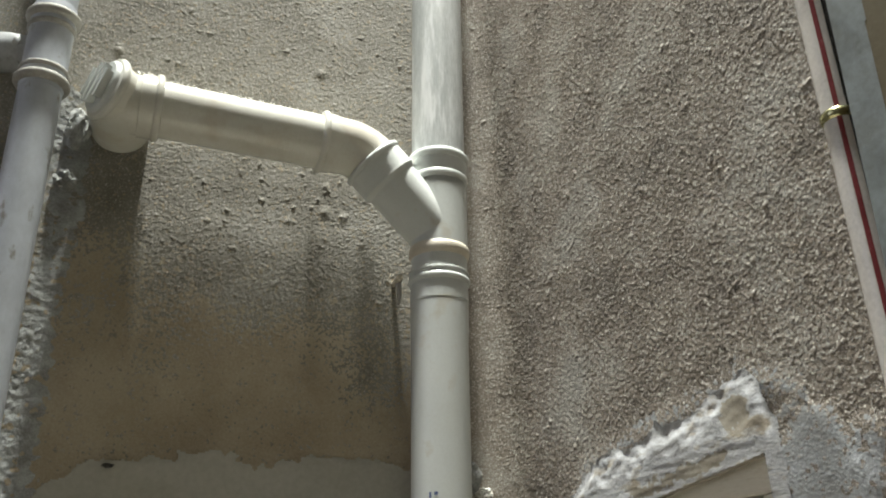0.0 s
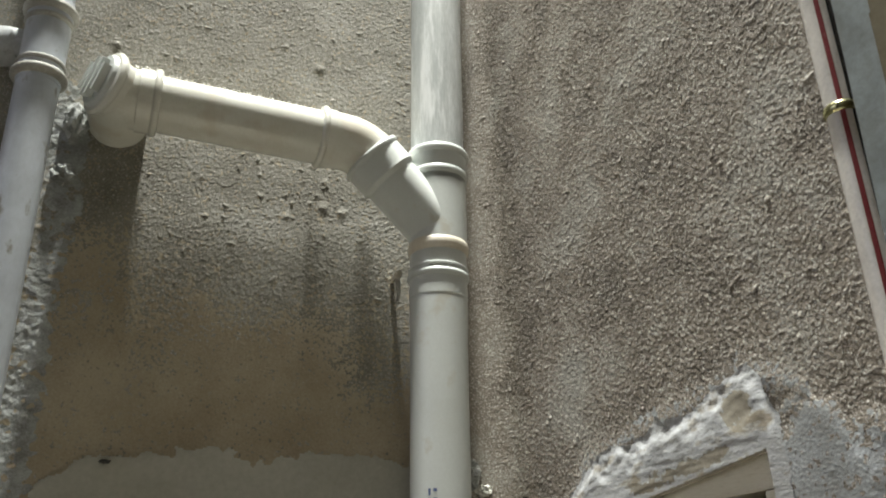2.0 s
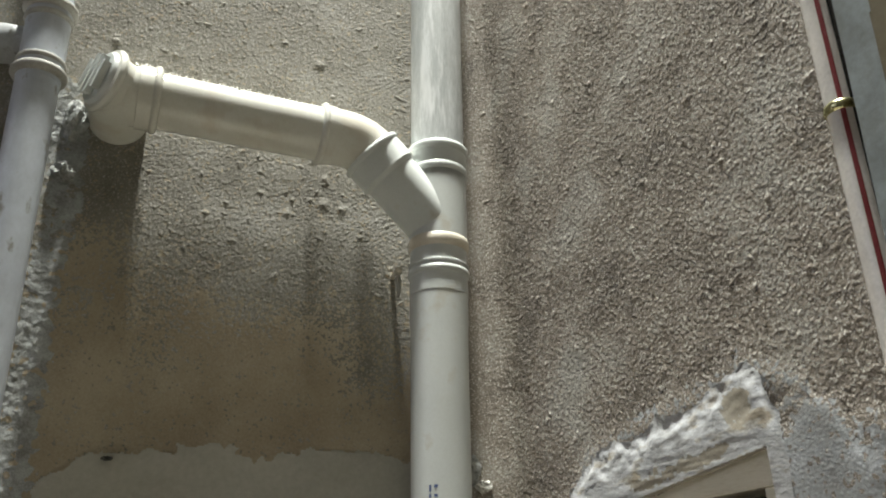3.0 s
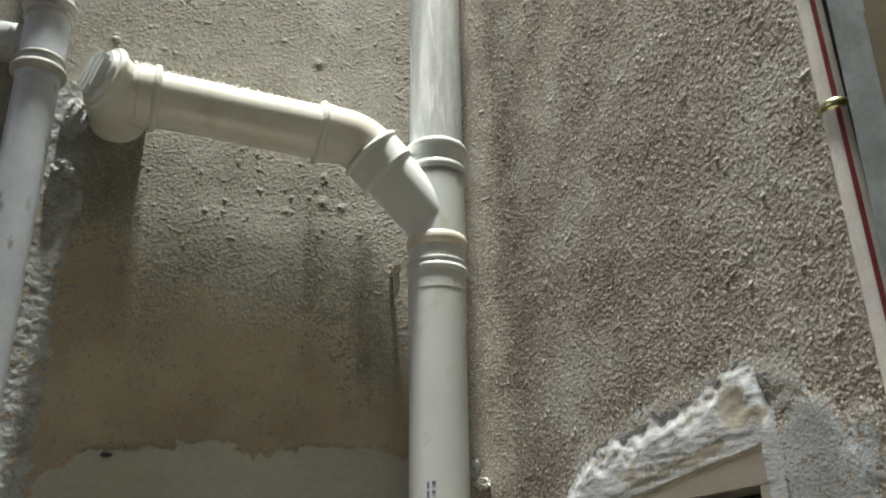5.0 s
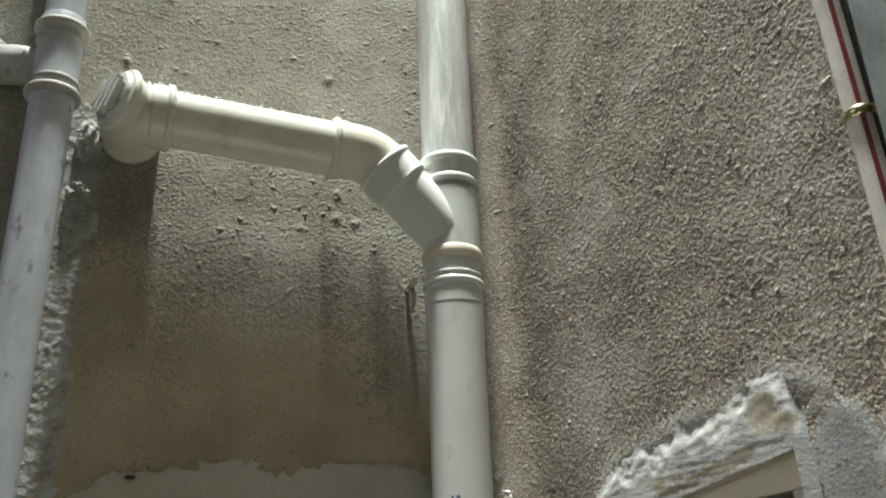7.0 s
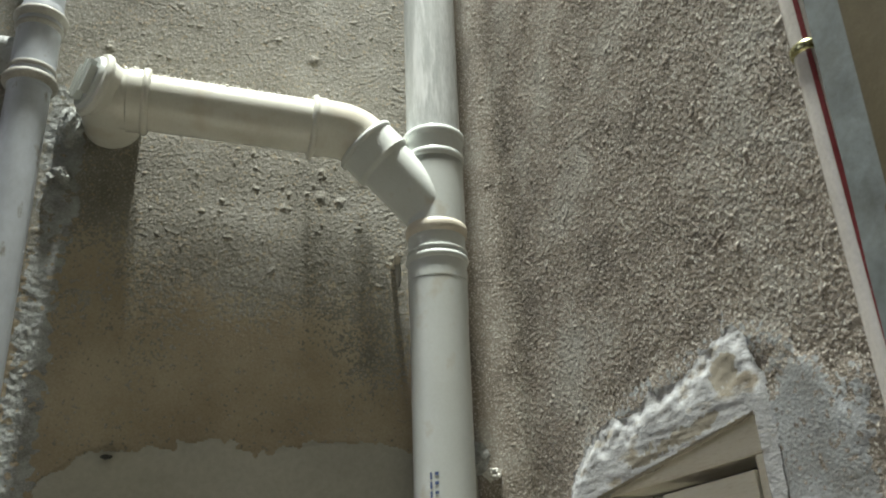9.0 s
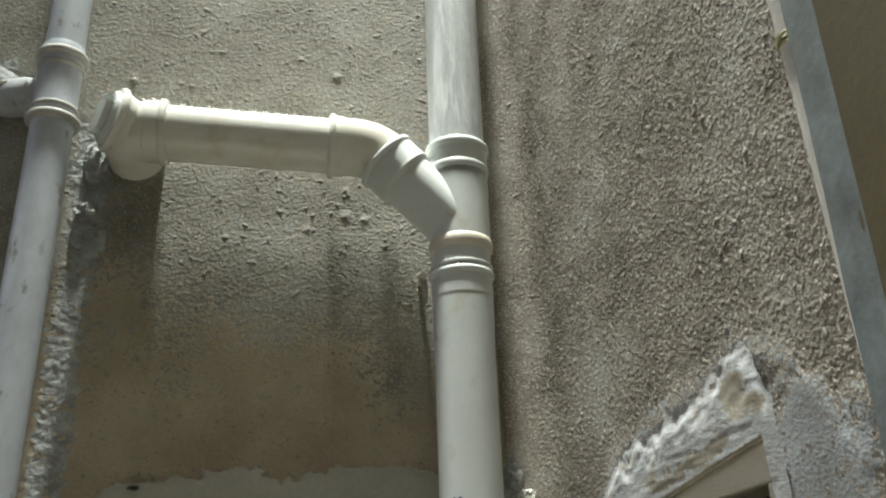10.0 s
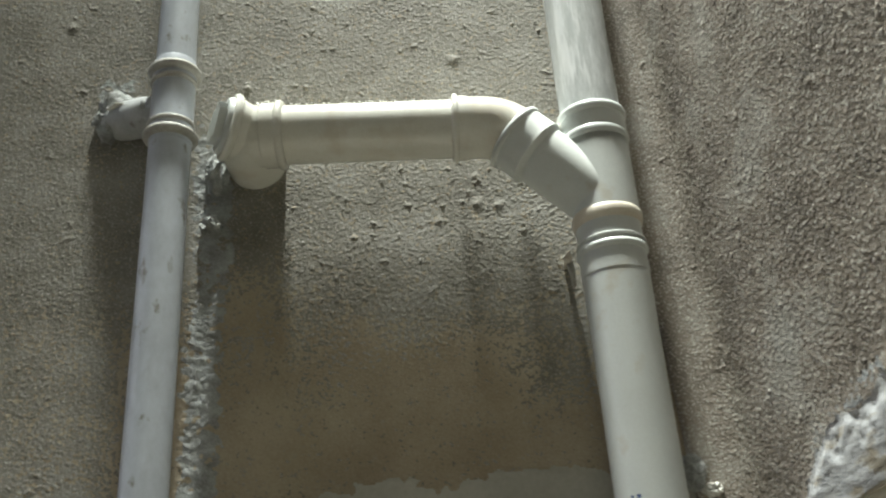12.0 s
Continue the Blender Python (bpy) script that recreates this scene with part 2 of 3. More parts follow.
# ---- the two roughcast walls ----
WALL_Y = 1.888
STEP = 0.0018
GX, GZ = spread(-2.4, -0.32, 1.05, 1.1, STEP), spread(0.0, 1.82, 3.16, TOP, STEP)
X, Z = np.meshgrid(GX, GZ)
rough = crumbs(X.shape, STEP, 11, 0.9) * 0.66
fade = ease(2.12, 2.42, Z + 0.05 * field(X.shape, 0.05 / STEP, 5)) * (1 - 0.5 * ease(0.86, 0.93, X))
fade = np.maximum(fade, 0.8 * ease(0.05, -0.05, X))
lump = np.zeros_like(rough)
for lx, lz, lr, lh in ((0.634, 2.507, 0.009, 0.006), (0.675, 2.50, 0.007, 0.005), (0.612, 2.84, 0.009, 0.006), (0.56, 2.475, 0.006, 0.005),
                       (0.197, 2.80, 0.006, 0.010), (0.635, 2.565, 0.006, 0.005), (0.705, 2.64, 0.007, 0.005), (-0.17, 2.98, 0.008, 0.008)):
    lump += 0.4 * lh * np.exp(-((X - lx) ** 2 + (Z - lz) ** 2) / (2 * lr ** 2) * 1.6)
# fewer grains low down and by the corner; brown also paints their shadow tint
bare = fade + 0.30 * field(X.shape, 0.0016 / STEP, 77) + 0.05 * field(X.shape, 0.012 / STEP, 78) < 0.5
# gravelly grey mortar in the chase beside the narrow pipe and round its branch
strip = np.maximum(ease(0.048, 0.018, np.abs(X - 0.135 - 0.006 * field(X.shape, 0.05 / STEP, 73))) * ease(2.74, 2.66, Z), 0.8 * ease(0.055, 0.025, np.hypot(X + 0.062, Z - 2.80)))
gravel = 0.0005 * np.clip(field(X.shape, 0.0035 / STEP, 74), -0.6, 2.5) + 0.0003 * np.clip(field(X.shape, 0.006 / STEP, 75), -0.3, 2.2)
relief = rough * (0.16 + 0.84 * fade) * (1 - strip) + lump + strip * (gravel + rough) - 0.001
grey = (strip + 0.3 * field(X.shape, 0.004 / STEP, 76) > 0.6) & (strip > 0.12)
co, q = sheet(GX, GZ, relief)
co, q = with_boxes(co, q, [((-2.4, 0.02, 0.0), (1.25, 0.25, TOP))])
me = mesh_of("wall_north", co, q)
finish(me, ROUGHCAST, angle=180)
paint(me, (SHADE_COAT, bare[:-1, :-1].ravel()), (RUBBLE, grey[:-1, :-1].ravel()))
wall_n = new("wall_north", me)
wall_n.matrix_world = Matrix.Translation((0, WALL_Y, 0))
tagged(wall_n, "brown-grey roughcast cement wall, crumbly above and smoother below", "wall", kind="structure")

# the side wall stands a few degrees off square and leans in slightly
u_ = Vector((0.0814, -1, 0)).normalized()
n_ = Vector((1, 0.0814, 0.0378)).normalized()
n_ = (n_ - u_ * n_.dot(u_)).normalized()
w_ = u_.cross(n_)
RW = Matrix((u_, n_, w_)).transposed().to_4x4()
RW.translation = Vector((1.2407 - 0.0814 * 1.87, 1.87, 0))
HEAD, JAMB0, JAMB1, SILL = 1.915, 0.26, 0.672, 1.05       # the window opening in the side wall
GS, GV = np.concatenate([np.arange(-0.03, 0.98, STEP), np.arange(0.98, 2.9, 0.06)]), spread(0.0, 1.74, 3.12, TOP, STEP)
S, V = np.meshgrid(GS, GV)
rough = crumbs(S.shape, STEP, 31, 0.85) * 0.62
head_line = HEAD - 0.045 * np.clip((JAMB1 - S) / 0.4, 0, 1.2) + 0.003 * field(S.shape, 0.02 / STEP, 9)
hole = (S > JAMB0) & (S < JAMB1) & (V < head_line) & (V > SILL)
keep = ~(hole[:-1, :-1] | hole[1:, 1:])
# thin mortar wash beside the window, broken up among the grains
far = np.hypot(np.maximum(np.abs(S - 0.735) - 0.045, 0) / 0.06, np.maximum(V - 1.89, 0) / 0.08)
wash = ease(1.2, 0.3, far + 0.25 * field(S.shape, 0.014 / STEP, 82))
over = np.interp(S, (0.12, 0.17, 0.26, 0.40, 0.55, 0.645, 0.69, 0.75), (1.80, 1.86, 1.955, 1.983, 2.003, 2.024, 2.0, 1.97))
wash = np.maximum(wash, 0.55 * np.exp(-((V - over) / 0.022) ** 2) * (S < 0.75))
pale = (wash + 0.3 * field(S.shape, 0.0022 / STEP, 84) > 0.62) & (wash > 0.08)
# the coat is thrown round the corner in a hollow curve
CURVE = 0.075
curve = CURVE - np.sqrt(np.maximum(CURVE ** 2 - (CURVE - np.clip(S + 0.018, 0, CURVE)) ** 2, 0))
relief = rough * (1 - 0.72 * wash) + 0.0025 * wash - 0.002 + curve
co, q = sheet(GS, GV, relief, keep)
T = 0.2
co, q = with_boxes(co, q, [((-0.03, 0.012, 0), (JAMB0, T, TOP)), ((JAMB1, 0.012, 0), (2.9, T, TOP)),
                           ((JAMB0, 0.012, HEAD), (JAMB1, T, TOP)), ((JAMB0, 0.012, 0), (JAMB1, T, SILL))])
me = mesh_of("wall_east", co, q)
finish(me, ROUGHCAST_R, angle=180)
paint(me, (WASH, pale[:-1, :-1][keep]))
wall_e = new("wall_east", me)
wall_e.matrix_world = RW
tagged(wall_e, "coarse pebbly roughcast cement wall with a small window", "wall", kind="structure")

# mortar smeared over the window head in strokes, ragged at the edge
ms, mv = np.arange(0.17, 0.71, 0.0018), np.arange(1.70, 2.06, 0.0018)
S, V = np.meshgrid(ms, mv)
rag = 0.005 * field(S.shape, 9, 41) + 0.0035 * field(S.shape, 3, 42)
crest = np.interp(S, (0.17, 0.19, 0.21, 0.26, 0.33, 0.40, 0.47, 0.55, 0.60, 0.645, 0.675, 0.69, 0.71), (1.83, 1.88, 1.92, 1.955, 1.978, 1.983, 1.985, 2.003, 2.018, 2.024, 2.014, 1.97, 1.93))
edge = crest + rag - V
low = HEAD - 0.045 * np.clip((JAMB1 - S) / 0.4, 0, 1.2)
cover = (edge > 0) & ((V > low) | (S < JAMB0) | (S > JAMB1)) & (S < 0.698 + 0.6 * rag)
strokes = 0.0016 * field(S.shape, (2.2, 16), 43) + 0.0014 * field(S.shape, (1.2, 5), 48) + 0.0008 * field(S.shape, 1.2, 45)
swell = 0.0032 * field(S.shape, (11, 22), 44)
lipped = 0.0012 * np.exp(-(edge / 0.010) ** 2) * np.clip(0.7 + field(S.shape, 4, 46), 0, 2.2)
hollow = -0.0025 * np.exp(-(((S - 0.628) / 0.027) ** 2 + ((V - 1.978) / 0.03) ** 2) ** 2) - 0.005 * np.exp(-((S - 0.684) / 0.005) ** 2) * ease(1.93, 1.96, V)
calm = 1 - 0.85 * np.exp(-(((S - 0.628) / 0.027) ** 2 + ((V - 1.978) / 0.03) ** 2) ** 2)
body = ease(0, 0.05, edge) * (0.006 + (strokes * 0.07 + 0.1 * swell) * calm + hollow) + lipped * calm + 0.0003 * np.clip(field(S.shape, 1.7, 47), -0.5, 2.2) * np.exp(-(edge / 0.035) ** 2) * calm
body = body * (1 - 0.75 * ease(0.66, 0.698, S))
co, q = sheet(ms, mv, np.maximum(body, 0) + 0.001, cover[:-1, :-1] & cover[1:, 1:])
me = mesh_of("mortar_smear", co, q)
finish(me, MORTAR, angle=180)
# brown hollow, plus the shadowed band over the head painted brown
dull = np.exp(-(((S - 0.628) / 0.031) ** 2 + ((V - 1.974) / 0.031) ** 2) ** 2) + 0.8 * np.exp(-((V - low - 0.016) / 0.014) ** 2) * ease(0.30, 0.42, S) * ease(0.66, 0.58, S)
browned = 1.1 * dull + 0.16 * field(S.shape, (3, 8), 49) + 0.1 * field(S.shape, 1.2, 50) > 0.62
paint(me, (BROWN_SHADE, browned[:-1, :-1][cover[:-1, :-1] & cover[1:, 1:]]))
smear = new("mortar_smear", me)
smear.matrix_world = RW
tagged(smear, "pale grey mortar smeared roughly over the window head", "mortar", kind="structure")

# smooth plaster low on the facing wall, with a ragged upper edge
px, pz = np.arange(0.17, 0.99, 0.003), np.arange(1.60, 2.05, 0.003)
Xp, Zp = np.meshgrid(px, pz)
line = np.interp(Xp, (0.17, 0.2, 0.29, 0.36, 0.43, 0.50, 0.53, 0.59, 0.63, 0.68, 0.74, 0.80, 0.99), (1.9, 1.965, 1.983, 1.995, 2.012, 2.0, 1.985, 1.995, 2.012, 2.016, 2.006, 1.995, 1.99))
edge = line + 0.006 * field(Xp.shape, 7, 51) + 0.005 * field(Xp.shape, 1.6, 52) - Zp
over = edge > 0
hp = 0.0016 + 0.0008 * ease(0, 0.02, edge) + 0.0004 * field(Xp.shape, 14, 53) + 0.00015 * field(Xp.shape, 3, 54)
co, q = sheet(px, pz, hp, over[:-1, :-1] & over[1:, 1:])
me = mesh_of("plaster_patch", co, q)
finish(me, PLASTER, angle=180)
patch = new("plaster_patch", me)
patch.matrix_world = Matrix.Translation((0, WALL_Y, 0))
tagged(patch, "smooth grey plaster low on the wall with ragged edge", "plaster", kind="structure")


# ---- unseen shaft shell, placed to block and bounce light ----
def slab(name, lo, hi, mat, label, category="wall"):
    ob = part(name, box(lo, hi), mat, smooth=False)
    return tagged(ob, label, category, kind="structure")


slab("floor", (-2.4, -0.35, -0.1), (1.6, 2.07, 0.0), BOUNCE_FLOOR, "unseen pale floor bouncing light up the shaft", "floor")
# unseen west side, left open low down beside the facing wall for fill light
slab("unseen_wall_west", (-2.4, -0.35, 0.0), (-2.2, 0.3, TOP), SHELL, "unseen wall blocking light from the west")
slab("unseen_wall_west", (-2.4, 0.3, 3.9), (-2.2, WALL_Y - 0.004, TOP), SHELL, "unseen wall over the opening for fill light")
slab("unseen_wall_south", (-2.198, -0.35, 0.0), (1.6, -0.15, TOP), SHELL, "unseen wall blocking light from behind the path")

# slab added out of view; its opening dims the left of the scene
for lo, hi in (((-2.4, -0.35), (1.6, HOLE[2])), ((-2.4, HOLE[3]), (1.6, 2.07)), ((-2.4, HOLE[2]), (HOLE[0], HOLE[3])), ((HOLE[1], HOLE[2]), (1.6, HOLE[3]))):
    slab("slab", (*lo, TOP), (*hi, TOP + 0.3), SHELL, "unseen slab whose opening shapes the light", "slab")

PX, PY = 0.995, 0.886
pier = slab("wall_pier", (PX, -0.15, 0.0), (1.06, PY, TOP), PIER, "brown stained plaster pier with grey edge")
# thin blue-grey strip down the pier edge, paler than its face
pu, pv = np.arange(0.0, 0.075, 0.0025), np.arange(1.5, 3.0, 0.004)
A, B = np.meshgrid(pu, pv)
wide = 0.044 + 0.002 * field(A.shape, (60, 8), 61) + 0.0006 * field(A.shape, 4, 62)
hh = 0.0002 + 0.002 * ease(0, 0.03, wide - A) + 0.0003 * field(A.shape, 5, 63) * ease(0, 0.01, wide - A)
okk = A < wide
co, q = sheet(pu, pv, hh, okk[:-1, :-1] & okk[1:, 1:])
me = mesh_of("pier_arris", co, q)
finish(me, PIER_EDGE, angle=180)
arris = new("pier_arris", me)
arris.matrix_world = Matrix(((0, 1, 0, PX), (-1, 0, 0, PY), (0, 0, 1, 0), (0, 0, 0, 1)))
tagged(arris, "thin blue-grey strip along the pier edge", "plaster", kind="structure")


# ---- window in the side wall ----
window = tagged(empty("window_1", m=RW), "small pale wooden window set under the mortared head", "window", kind="structure")


def member(name, lo, hi, mat, parent, bevel=0.003, label=""):
    return part(name, box(lo, hi, bevel), mat, parent, label, smooth=False, m=Matrix())


member("window_frame", (JAMB0, 0.008, 1.868), (JAMB1, 0.10, HEAD + 0.004), WOOD, window)
member("window_frame", (JAMB0, 0.008, SILL), (JAMB0 + 0.05, 0.10, 1.867), WOOD, window)
member("window_frame", (JAMB1 - 0.03, 0.008, SILL), (JAMB1, 0.10, 1.867), WOOD, window)
member("sash", (JAMB0 + 0.18, 0.004, 1.79), (JAMB1 - 0.032, 0.05, 1.85), WOOD, window)
member("sash", (JAMB1 - 0.075, 0.02, SILL + 0.05), (JAMB1 - 0.032, 0.055, 1.798), WOOD, window)
member("sash", (JAMB0 + 0.18, 0.02, SILL + 0.05), (JAMB0 + 0.22, 0.055, 1.798), WOOD, window)
member("pane", (JAMB0 + 0.052, 0.075, SILL + 0.01), (JAMB1 - 0.032, 0.079, 1.866), GLASS, window, 0)
member("window_sill", (JAMB0, 0.02, SILL - 0.03), (JAMB1, 0.15, SILL), WOOD, window)
# closed box added behind the panes; its colour makes the interior dark
room = part("gloom_box", box((JAMB0 - 0.2, T + 0.003, 0.9), (JAMB1 + 0.2, 1.0, 2.2)), GLOOM_CHIP, None, smooth=False, m=RW)
tagged(room, "near-black box standing in for the unlit room", "room", kind="structure")

# lip coloured brown to read as the shaded strip under the mortar
lip = [Vector((JAMB0 + 0.43 * k / 40, -0.002, HEAD - 0.045 * min(1.2, (JAMB1 - JAMB0 - 0.43 * k / 40) / 0.4) + 0.002)) for k in range(0, 39)]
bead = part("mortar_lip", sweep(lip, [0.004] * len(lip), 14, wobble=0.002, seed=3), BROWN_SHADE, None, m=RW)
tagged(bead, "rounded mortar lip, browned as the shadowed window head", "mortar", kind="structure")
lip = [Vector((JAMB1 + 0.008, 0.004, SILL + (HEAD - SILL) * k / 60)) for k in range(61)]
bead = part("mortar_lip", sweep(lip, [0.005] * len(lip), 14, wobble=0.002, seed=5), MORTAR, None, m=RW)
tagged(bead, "rounded mortar lip down the window jamb", "mortar", kind="structure")

# ---- main drain stack ----
AX, AY = 0.85, 1.80
R = 0.055
stack = tagged(empty("drain_pipe", (AX, AY, 0.0)), "grey-white plastic drain pipe standing against the wall", "pipe", "drain stack")
part("barrel", along((AX, AY, 0), (0, 0, 1), [(0, R), (2.22, R), (2.25, R + 0.0015), (2.33, R + 0.0015)]), PVC, stack)
part("socket_rim", along((AX, AY, 0), (0, 0, 1), [(2.325, R + 0.001)] + rim(2.344, 0.007, R + 0.002, R + 0.006) + [(2.356, R + 0.002)]), PVC, stack)
part("socket_rim", along((AX, AY, 0), (0, 0, 1), rim(2.360, 0.004, R, R + 0.0045)), PVC, stack, "shiny wet rim")
# maker's print, only as bars
for dz, hgt in ((0.0, 0.012), (0.016, 0.012), (0.032, 0.011), (0.048, 0.012), (0.064, 0.011)):
    bar = bmesh.new()
    for off, wid in ((-0.0075, 0.004), (0.0015, 0.0065)):
        a0 = -math.pi / 2 - 0.62 + off / R
        n0 = len(bar.verts)
        vs = []
        for zz in (1.936 - dz, 1.936 - dz - hgt * (1.0 if off < 0 else 0.45)):
            for j in range(4):
                a = a0 + (wid / R) * j / 3
                vs.append(bar.verts.new((AX + (R + 0.0006) * math.cos(a), AY + (R + 0.0006) * math.sin(a), zz)))
        for j in range(3):
            bar.faces.new((vs[j], vs[j + 1], vs[j + 5], vs[j + 4]))
    part("print_bar", bar, INK, stack, "dark blue printed marking", smooth=False)

wye = tagged(empty("wye_fitting", (AX, AY, 2.36)), "light grey plastic wye fitting joining the side branch", "pipe fitting", "drain stack")
part("body", along((AX, AY, 0), (0, 0, 1), [(2.36, R + 0.001), (2.40, R + 0.001), (2.402, R + 0.003), (2.56, R + 0.003)]), PVC, wye)
part("collar_band", along((AX, AY, 0), (0, 0, 1), rim(2.405, 0.014, R + 0.001, R + 0.006)), PVC_BAND, wye, "cream-stained collar")
part("socket", along((AX, AY, 0), (0, 0, 1), [(2.545, R + 0.003)] + rim(2.566, 0.009, R + 0.003, R + 0.0065) + [(2.578, R + 0.0045), (2.605, R + 0.0045)] + rim(2.614, 0.009, R + 0.0045, R + 0.0085) + [(2.6235, R + 0.001)]), PVC, wye)
C45 = Vector((-1, 0, 1)).normalized()
B0 = Vector((AX, AY, 2.447))
part("branch", along(B0, C45, [(0.0, R + 0.001), (0.141, R + 0.001), (0.146, R + 0.006), (0.151, R + 0.0085), (0.157, R + 0.007), (0.195, R + 0.007)]), PVC, wye)
part("branch_rim", along(B0, C45, rim(0.200, 0.007, R + 0.005, R + 0.011)), PVC, wye)
part("branch_seal", along(B0, C45, [(0.205, R + 0.003), (0.211, R + 0.001)]), SEAL, wye, "dark grey sealing ring")

upper = tagged(empty("drain_pipe", (AX, AY, 2.624)), "weathered grey plastic drain pipe rising above the fitting", "pipe", "drain stack")
part("barrel", along((AX, AY, 0), (0, 0, 1), [(2.6, R), (TOP - 0.2, R)]), PVC_OLD, upper)

clip = tagged(empty("pipe_clip", (0.785, 1.85, 2.33)), "grimy pipe clip ear with a pale bolt beside the pipe", "pipe clip")
part("strap", along((AX, AY, 0), (0, 0, 1), [(2.30, R + 0.0024), (2.32, R + 0.0024)]), PVC, clip)
part("ear", sweep([(0.786, 1.876, 2.372), (0.786, 1.866, 2.362), (0.788, 1.864, 2.348), (0.790, 1.869, 2.333), (0.792, 1.88, 2.322)], [0.003, 0.006, 0.006, 0.005, 0.003], 16), GRIME, clip)
part("bolt", along((0.783, 1.842, 2.366), (0, 1, 0), [(0, 0.003), (0.002, 0.0065), (0.01, 0.0075), (0.013, 0.006), (0.05, 0.005)], 16), PVC_BAND, clip)

# ---- side branch: bend, run, access bend ----
ZL, ZR = 2.626, 2.615
RUN0, RUN1 = Vector((0.27, AY, ZL)), Vector((0.625, AY, ZR))
V0 = Vector((0.682, AY, ZR - 0.001))
bend = tagged(empty("pipe_bend", V0), "cream plastic bend between the branch run and wye", "pipe fitting", "branch run")
pts, rad = [], []
d0 = (RUN1 - RUN0).normalized()
tang = 0.036
for s, r in ((-0.085, R + 0.0045), (-0.06, R + 0.0042), (-0.056, R + 0.002)):
    pts.append(V0 + d0 * s)
    rad.append(r)
for k in range(9):
    f = k / 8
    a, b = V0 - d0 * tang, V0 - C45 * tang
    pts.append(a * (1 - f) ** 2 + V0 * 2 * f * (1 - f) + b * f ** 2)
    rad.append(R + 0.0015)
pts.append(V0 - C45 * 0.07)
rad.append(R)
part("body", sweep(pts, rad), PVC_WARM, bend)
part("socket_rim", along(V0, d0, rim(-0.081, 0.007, R + 0.002, R + 0.0085)), PVC_WARM, bend)

run = tagged(empty("branch_pipe", RUN0), "cream plastic waste pipe running along the wall", "pipe", "branch run")
part("barrel", along(RUN0, d0, [(-0.02, R - 0.001), (0.34, R - 0.001)]), PVC_WARM, run)

access = tagged(empty("access_bend", (0.22, AY, ZL)), "dusty plastic access bend with ribbed cap entering the wall", "pipe fitting", "branch run")
pts, rad = [], []
E0 = Vector((0.222, AY, ZL))
for s, r in ((0.064, R + 0.0045), (0.05, R + 0.005), (0.03, R + 0.005)):
    pts.append(E0 + Vector((s, 0, 0)))
    rad.append(r)
for k in range(9):
    f = k / 8
    a, b = E0 + Vector((0.03, 0, 0)), E0 + Vector((0, 0.03, -0.002))
    pts.append(a * (1 - f) ** 2 + E0 * 2 * f * (1 - f) + b * f ** 2)
    rad.append(R + 0.002)
pts.append(E0 + Vector((0, 0.11, -0.004)))
rad.append(R)
part("body", sweep(pts, rad), PVC_WARM, access)
part("socket_rim", along(E0, (1, 0, 0), rim(0.062, 0.008, R + 0.003, R + 0.009)), PVC_WARM, access)
DC = Vector((-0.86, -0.46, 0.12)).normalized()
NECK = E0 + Vector((0.012, 0.0, 0.004))
part("cap_neck", along(NECK, DC, [(0.0, R - 0.006), (0.026, R - 0.001), (0.036, R + 0.001), (0.040, R + 0.007), (0.046, R + 0.009), (0.052, R + 0.006), (0.054, R - 0.002)], wobble=0.003), PVC_WARM, access, "cream flange with ragged cement")
CAP0 = NECK + DC * 0.05
cap = part("cap", along(CAP0, DC, [(0, R - 0.001), (0.008, R - 0.002), (0.012, R - 0.006), (0.0125, R - 0.03), (0.013, 0.002)]), PVC, access, "grey screw cap with raised ribs")
turn = DC.to_track_quat("Z", "Y").to_matrix().to_4x4()
for k in range(4):
    off = -0.033 + 0.022 * k
    half = math.sqrt(max(1e-6, (R - 0.010) ** 2 - off ** 2)) * 0.9
    rib = box((-half, off - 0.004, 0.0), (half, off + 0.004, 0.015), 0.002)
    bmesh.ops.transform(rib, verts=rib.verts, matrix=Matrix.Translation(CAP0 + DC * 0.0122) @ turn @ pose(0, 0, 0, 0, 0, 62))
    part("rib", rib, PVC, cap, smooth=False)

# cement dust lying along the upper side of the run
dust = tagged(empty("cement_dust", (0.3, AY, ZL + R)), "white cement crumbs lying on the branch pipe", "cement dust", kind="stuff")
rng = random.Random(5)
bm = bmesh.new()
for k in range(420):
    x = 0.2 + 0.5 * rng.random() ** 1.5
    a = rng.gauss(0, 0.35)
    rr = R + (0.006 if x < 0.285 else 0.001)
    zc = ZL + (ZR - ZL) * (x - 0.27) / 0.355
    if x > 0.65:
        continue
    s = rng.uniform(0.0008, 0.0026) * (1.4 if x < 0.29 else 1)
    m = Matrix.Translation((x, AY + rr * math.sin(a), zc + rr * math.cos(a))) @ Euler((rng.random() * 6, rng.random() * 6, 0)).to_matrix().to_4x4() @ Matrix.Diagonal((s * 1.4, s, s * 0.7, 1))
    bmesh.ops.create_icosphere(bm, subdivisions=1, radius=1, matrix=m)
part("crumbs", bm, DUST, dust)

# ---- narrow waste stack with a tee ----
LX, LY, r = 0.08, 1.80, 0.0375
lower = tagged(empty("waste_pipe", (LX, LY, 0)), "dusty bluish-white narrow waste pipe against the wall", "pipe", "waste stack")
part("barrel", along((LX, LY, 0), (0, 0, 1), [(0, r), (2.64, r)], 40), PVC_BLUE, lower)
tee = tagged(empty("tee_fitting", (LX, LY, 2.63)), "dusty plastic tee fitting with a side branch", "pipe fitting", "waste stack")
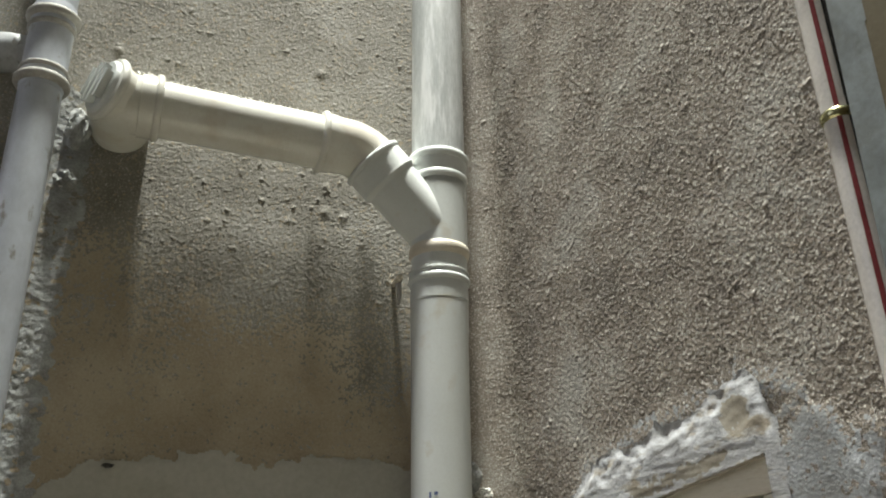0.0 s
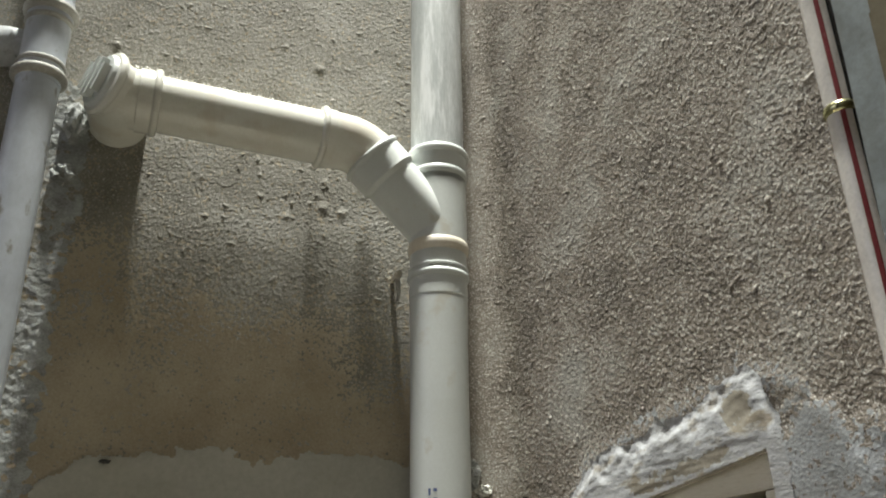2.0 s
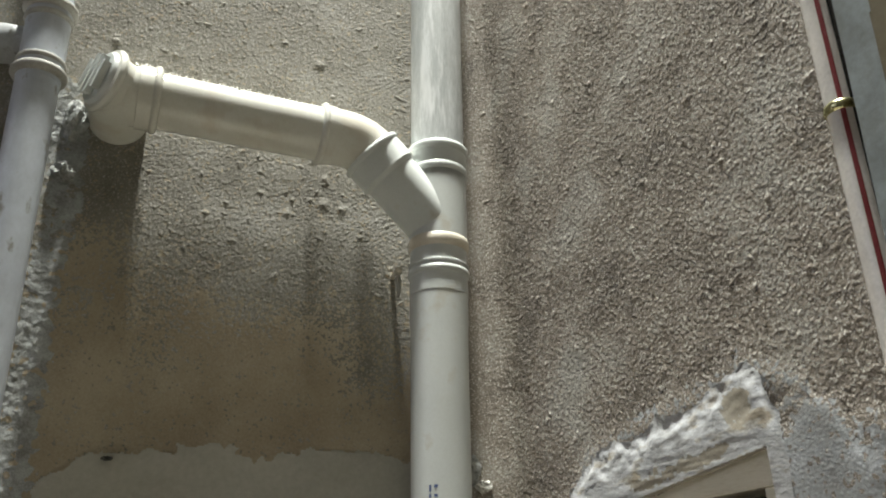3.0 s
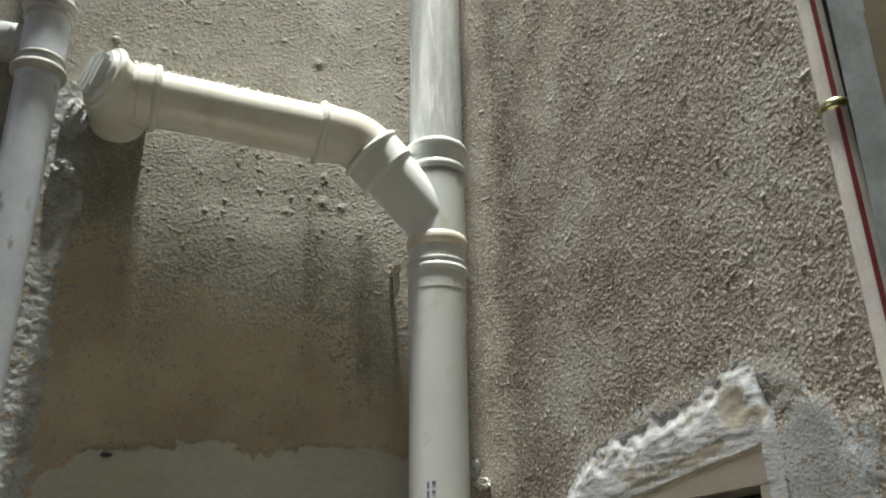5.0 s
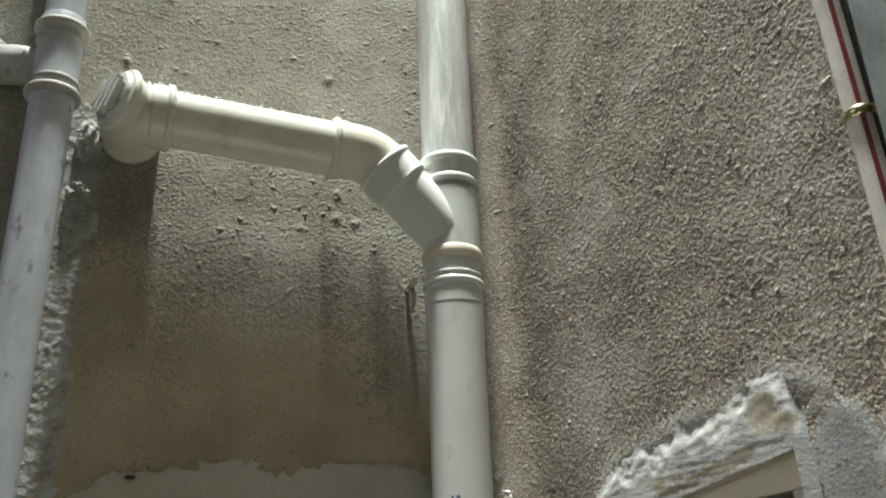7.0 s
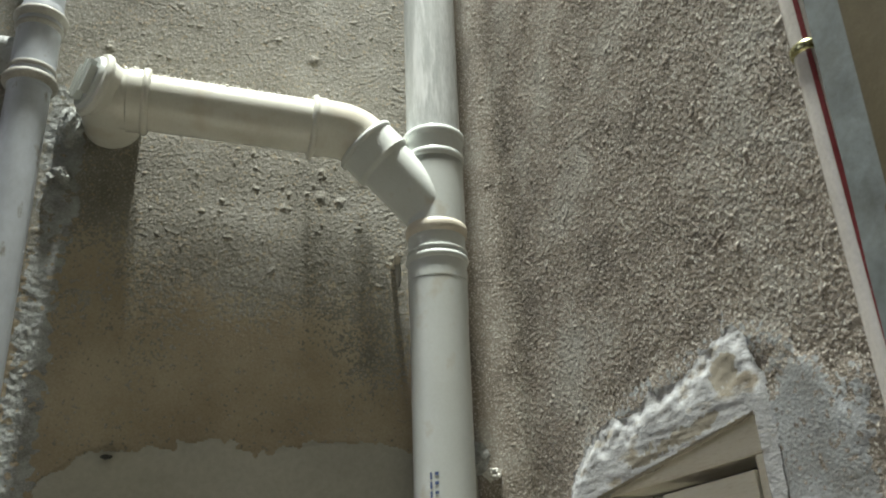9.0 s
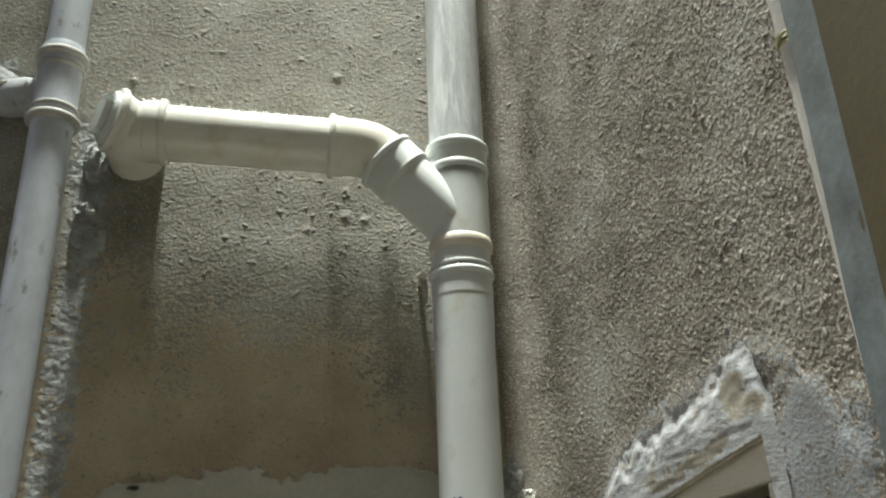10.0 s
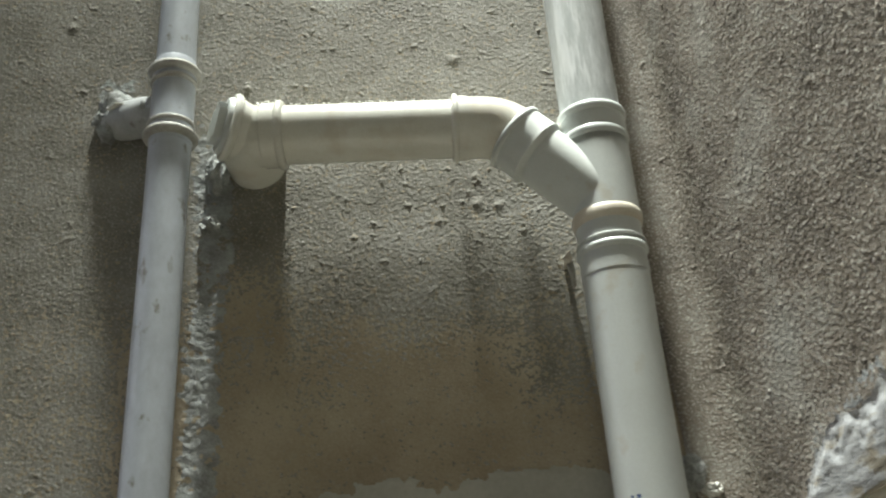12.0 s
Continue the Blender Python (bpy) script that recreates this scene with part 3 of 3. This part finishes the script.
part("body", along((LX, LY, 0), (0, 0, 1), [(2.618, r + 0.001), (2.648, r + 0.004), (2.658, r + 0.002), (2.75, r + 0.002), (2.785, r + 0.004), (2.80, r + 0.001)], 40), PVC_BLUE, tee)
for zz in (2.634, 2.775):
    part("socket_rim", along((LX, LY, 0), (0, 0, 1), rim(zz, 0.010, r + 0.003, r + 0.0115), 40), GRIME, tee, "dust-covered rim")
for zz in (2.658, 2.751):
    part("socket_seal", along((LX, LY, 0), (0, 0, 1), rim(zz, 0.006, r + 0.002, r + 0.006), 40), GRIME, tee)
ST = Vector((-0.83, 0.56, 0.22)).normalized()
part("branch", along((LX, LY, 2.70), ST, [(0, 0.027), (0.045, 0.029), (0.052, 0.035), (0.08, 0.0365), (0.11, 0.037), (0.15, 0.036), (0.17, 0.034)], 32, wobble=0.004), DUSTY, tee, "cement-caked side branch")
upper_w = tagged(empty("waste_pipe", (LX, LY, 2.81)), "bluish-white narrow waste pipe above the tee", "pipe", "waste stack")
part("barrel", along((LX, LY, 0), (0, 0, 1), [(2.80, r - 0.001), (TOP - 0.2, r - 0.001)], 40), PVC_BLUE, upper_w)


def lump_of(name, at, size, mat, label, category, seed, freq=3.0):
    """A ragged lump of mortar stuck to a wall."""
    bm = bmesh.new()
    bmesh.ops.create_icosphere(bm, subdivisions=4, radius=1.0)
    for v in bm.verts:
        p = v.co.copy()
        k = 1 + 0.35 * noise.noise(p * freq * 0.6 + Vector((seed, 0, 0))) + 0.2 * noise.noise(p * freq * 1.7 + Vector((0, seed, 0))) + 0.1 * noise.noise(p * freq * 4)
        v.co = Vector((p.x * size[0], p.y * size[1], p.z * size[2])) * k + Vector(at)
    return tagged(part(name, bm, mat), label, category)


lump_of("mortar_lump", (-0.058, 1.882, 2.745), (0.045, 0.025, 0.05), RUBBLE, "grey mortar packed round the side branch", "mortar", 3)
lump_of("mortar_lump", (-0.03, 1.852, 2.742), (0.028, 0.02, 0.007), DUST, "white cement caked on the side branch", "mortar", 5)
lump_of("mortar_lump", (0.148, 1.884, 2.60), (0.022, 0.03, 0.04), RUBBLE, "grey mortar lump between the pipes", "mortar", 8)
lump_of("mortar_lump", (0.142, 1.886, 2.49), (0.02, 0.022, 0.022), RUBBLE, "small grey mortar lump beside the pipe", "mortar", 11)
lump_of("mortar_lump", (0.94, 1.884, 1.985), (0.025, 0.025, 0.03), RUBBLE, "crumbled mortar in the wall corner", "mortar", 14)
lump_of("mortar_lump", (0.965, 1.876, 1.955), (0.018, 0.02, 0.012), DUST, "pale mortar crumb in the wall corner", "mortar", 17)
lump_of("mortar_chip", (0.282, 1.880, 1.974), (0.009, 0.008, 0.0035), GLOOM_CHIP, "small dark chip stuck in the plaster", "chip", 19)

# ---- striped service tube on the side wall ----
TS, TD, TR = 0.906, -0.0225, 0.019
tube = tagged(empty("service_tube", m=RW @ Matrix.Translation((TS, TD, 0))), "glossy white tube with red stripe and painted dark side", "pipe")


def local(bm, name, mat, label=""):
    return part(name, bm, mat, tube, label, m=Matrix())


local(along((0, 0, 0.3), (0, 0, 1), [(0, TR), (3.9, TR)], 32), "barrel", TUBE)


def stripe(a0, a1, z0, z1, lift):
    bm = bmesh.new()
    n = 5
    rows_ = []
    for zz in (z0, z1):
        rows_.append([[bm.verts.new(((TR + k) * math.cos(a0 + (a1 - a0) * j / n), (TR + k) * math.sin(a0 + (a1 - a0) * j / n), zz)) for j in range(n + 1)] for k in (0.0, lift)])
    (b0, t0), (b1, t1) = rows_
    for j in range(n):
        bm.faces.new((t0[j], t0[j + 1], t1[j + 1], t1[j]))
        bm.faces.new((b0[j + 1], b0[j], b1[j], b1[j + 1]))
    for j, k in ((0, 0), (n, n)):
        bm.faces.new((b0[j], t0[k], t1[k], b1[j]))
    bm.faces.new([*b0, *t0[::-1]])
    bm.faces.new([*b1[::-1], *t1])
    return bm


local(stripe(radians(-60), radians(-42), 0.3, 4.2, 0.0004), "stripe", RED, "dark red stripe")
# black strip paints the shade down the tube's far side
local(stripe(radians(-16), radians(40), 0.3, 4.2, 0.0004), "stripe", TUBE_SHADE, "black strip for the tube's shaded side")
local(along((0, 0, 2.28), (0, 0, 1), rim(0, 0.007, TR, TR + 0.0035), 32), "collar", BRASS, "shiny greenish brass collar")
local(box((-0.006, 0.0, 2.274), (0.006, 0.022, 2.286), 0.002), "bracket", STEEL)
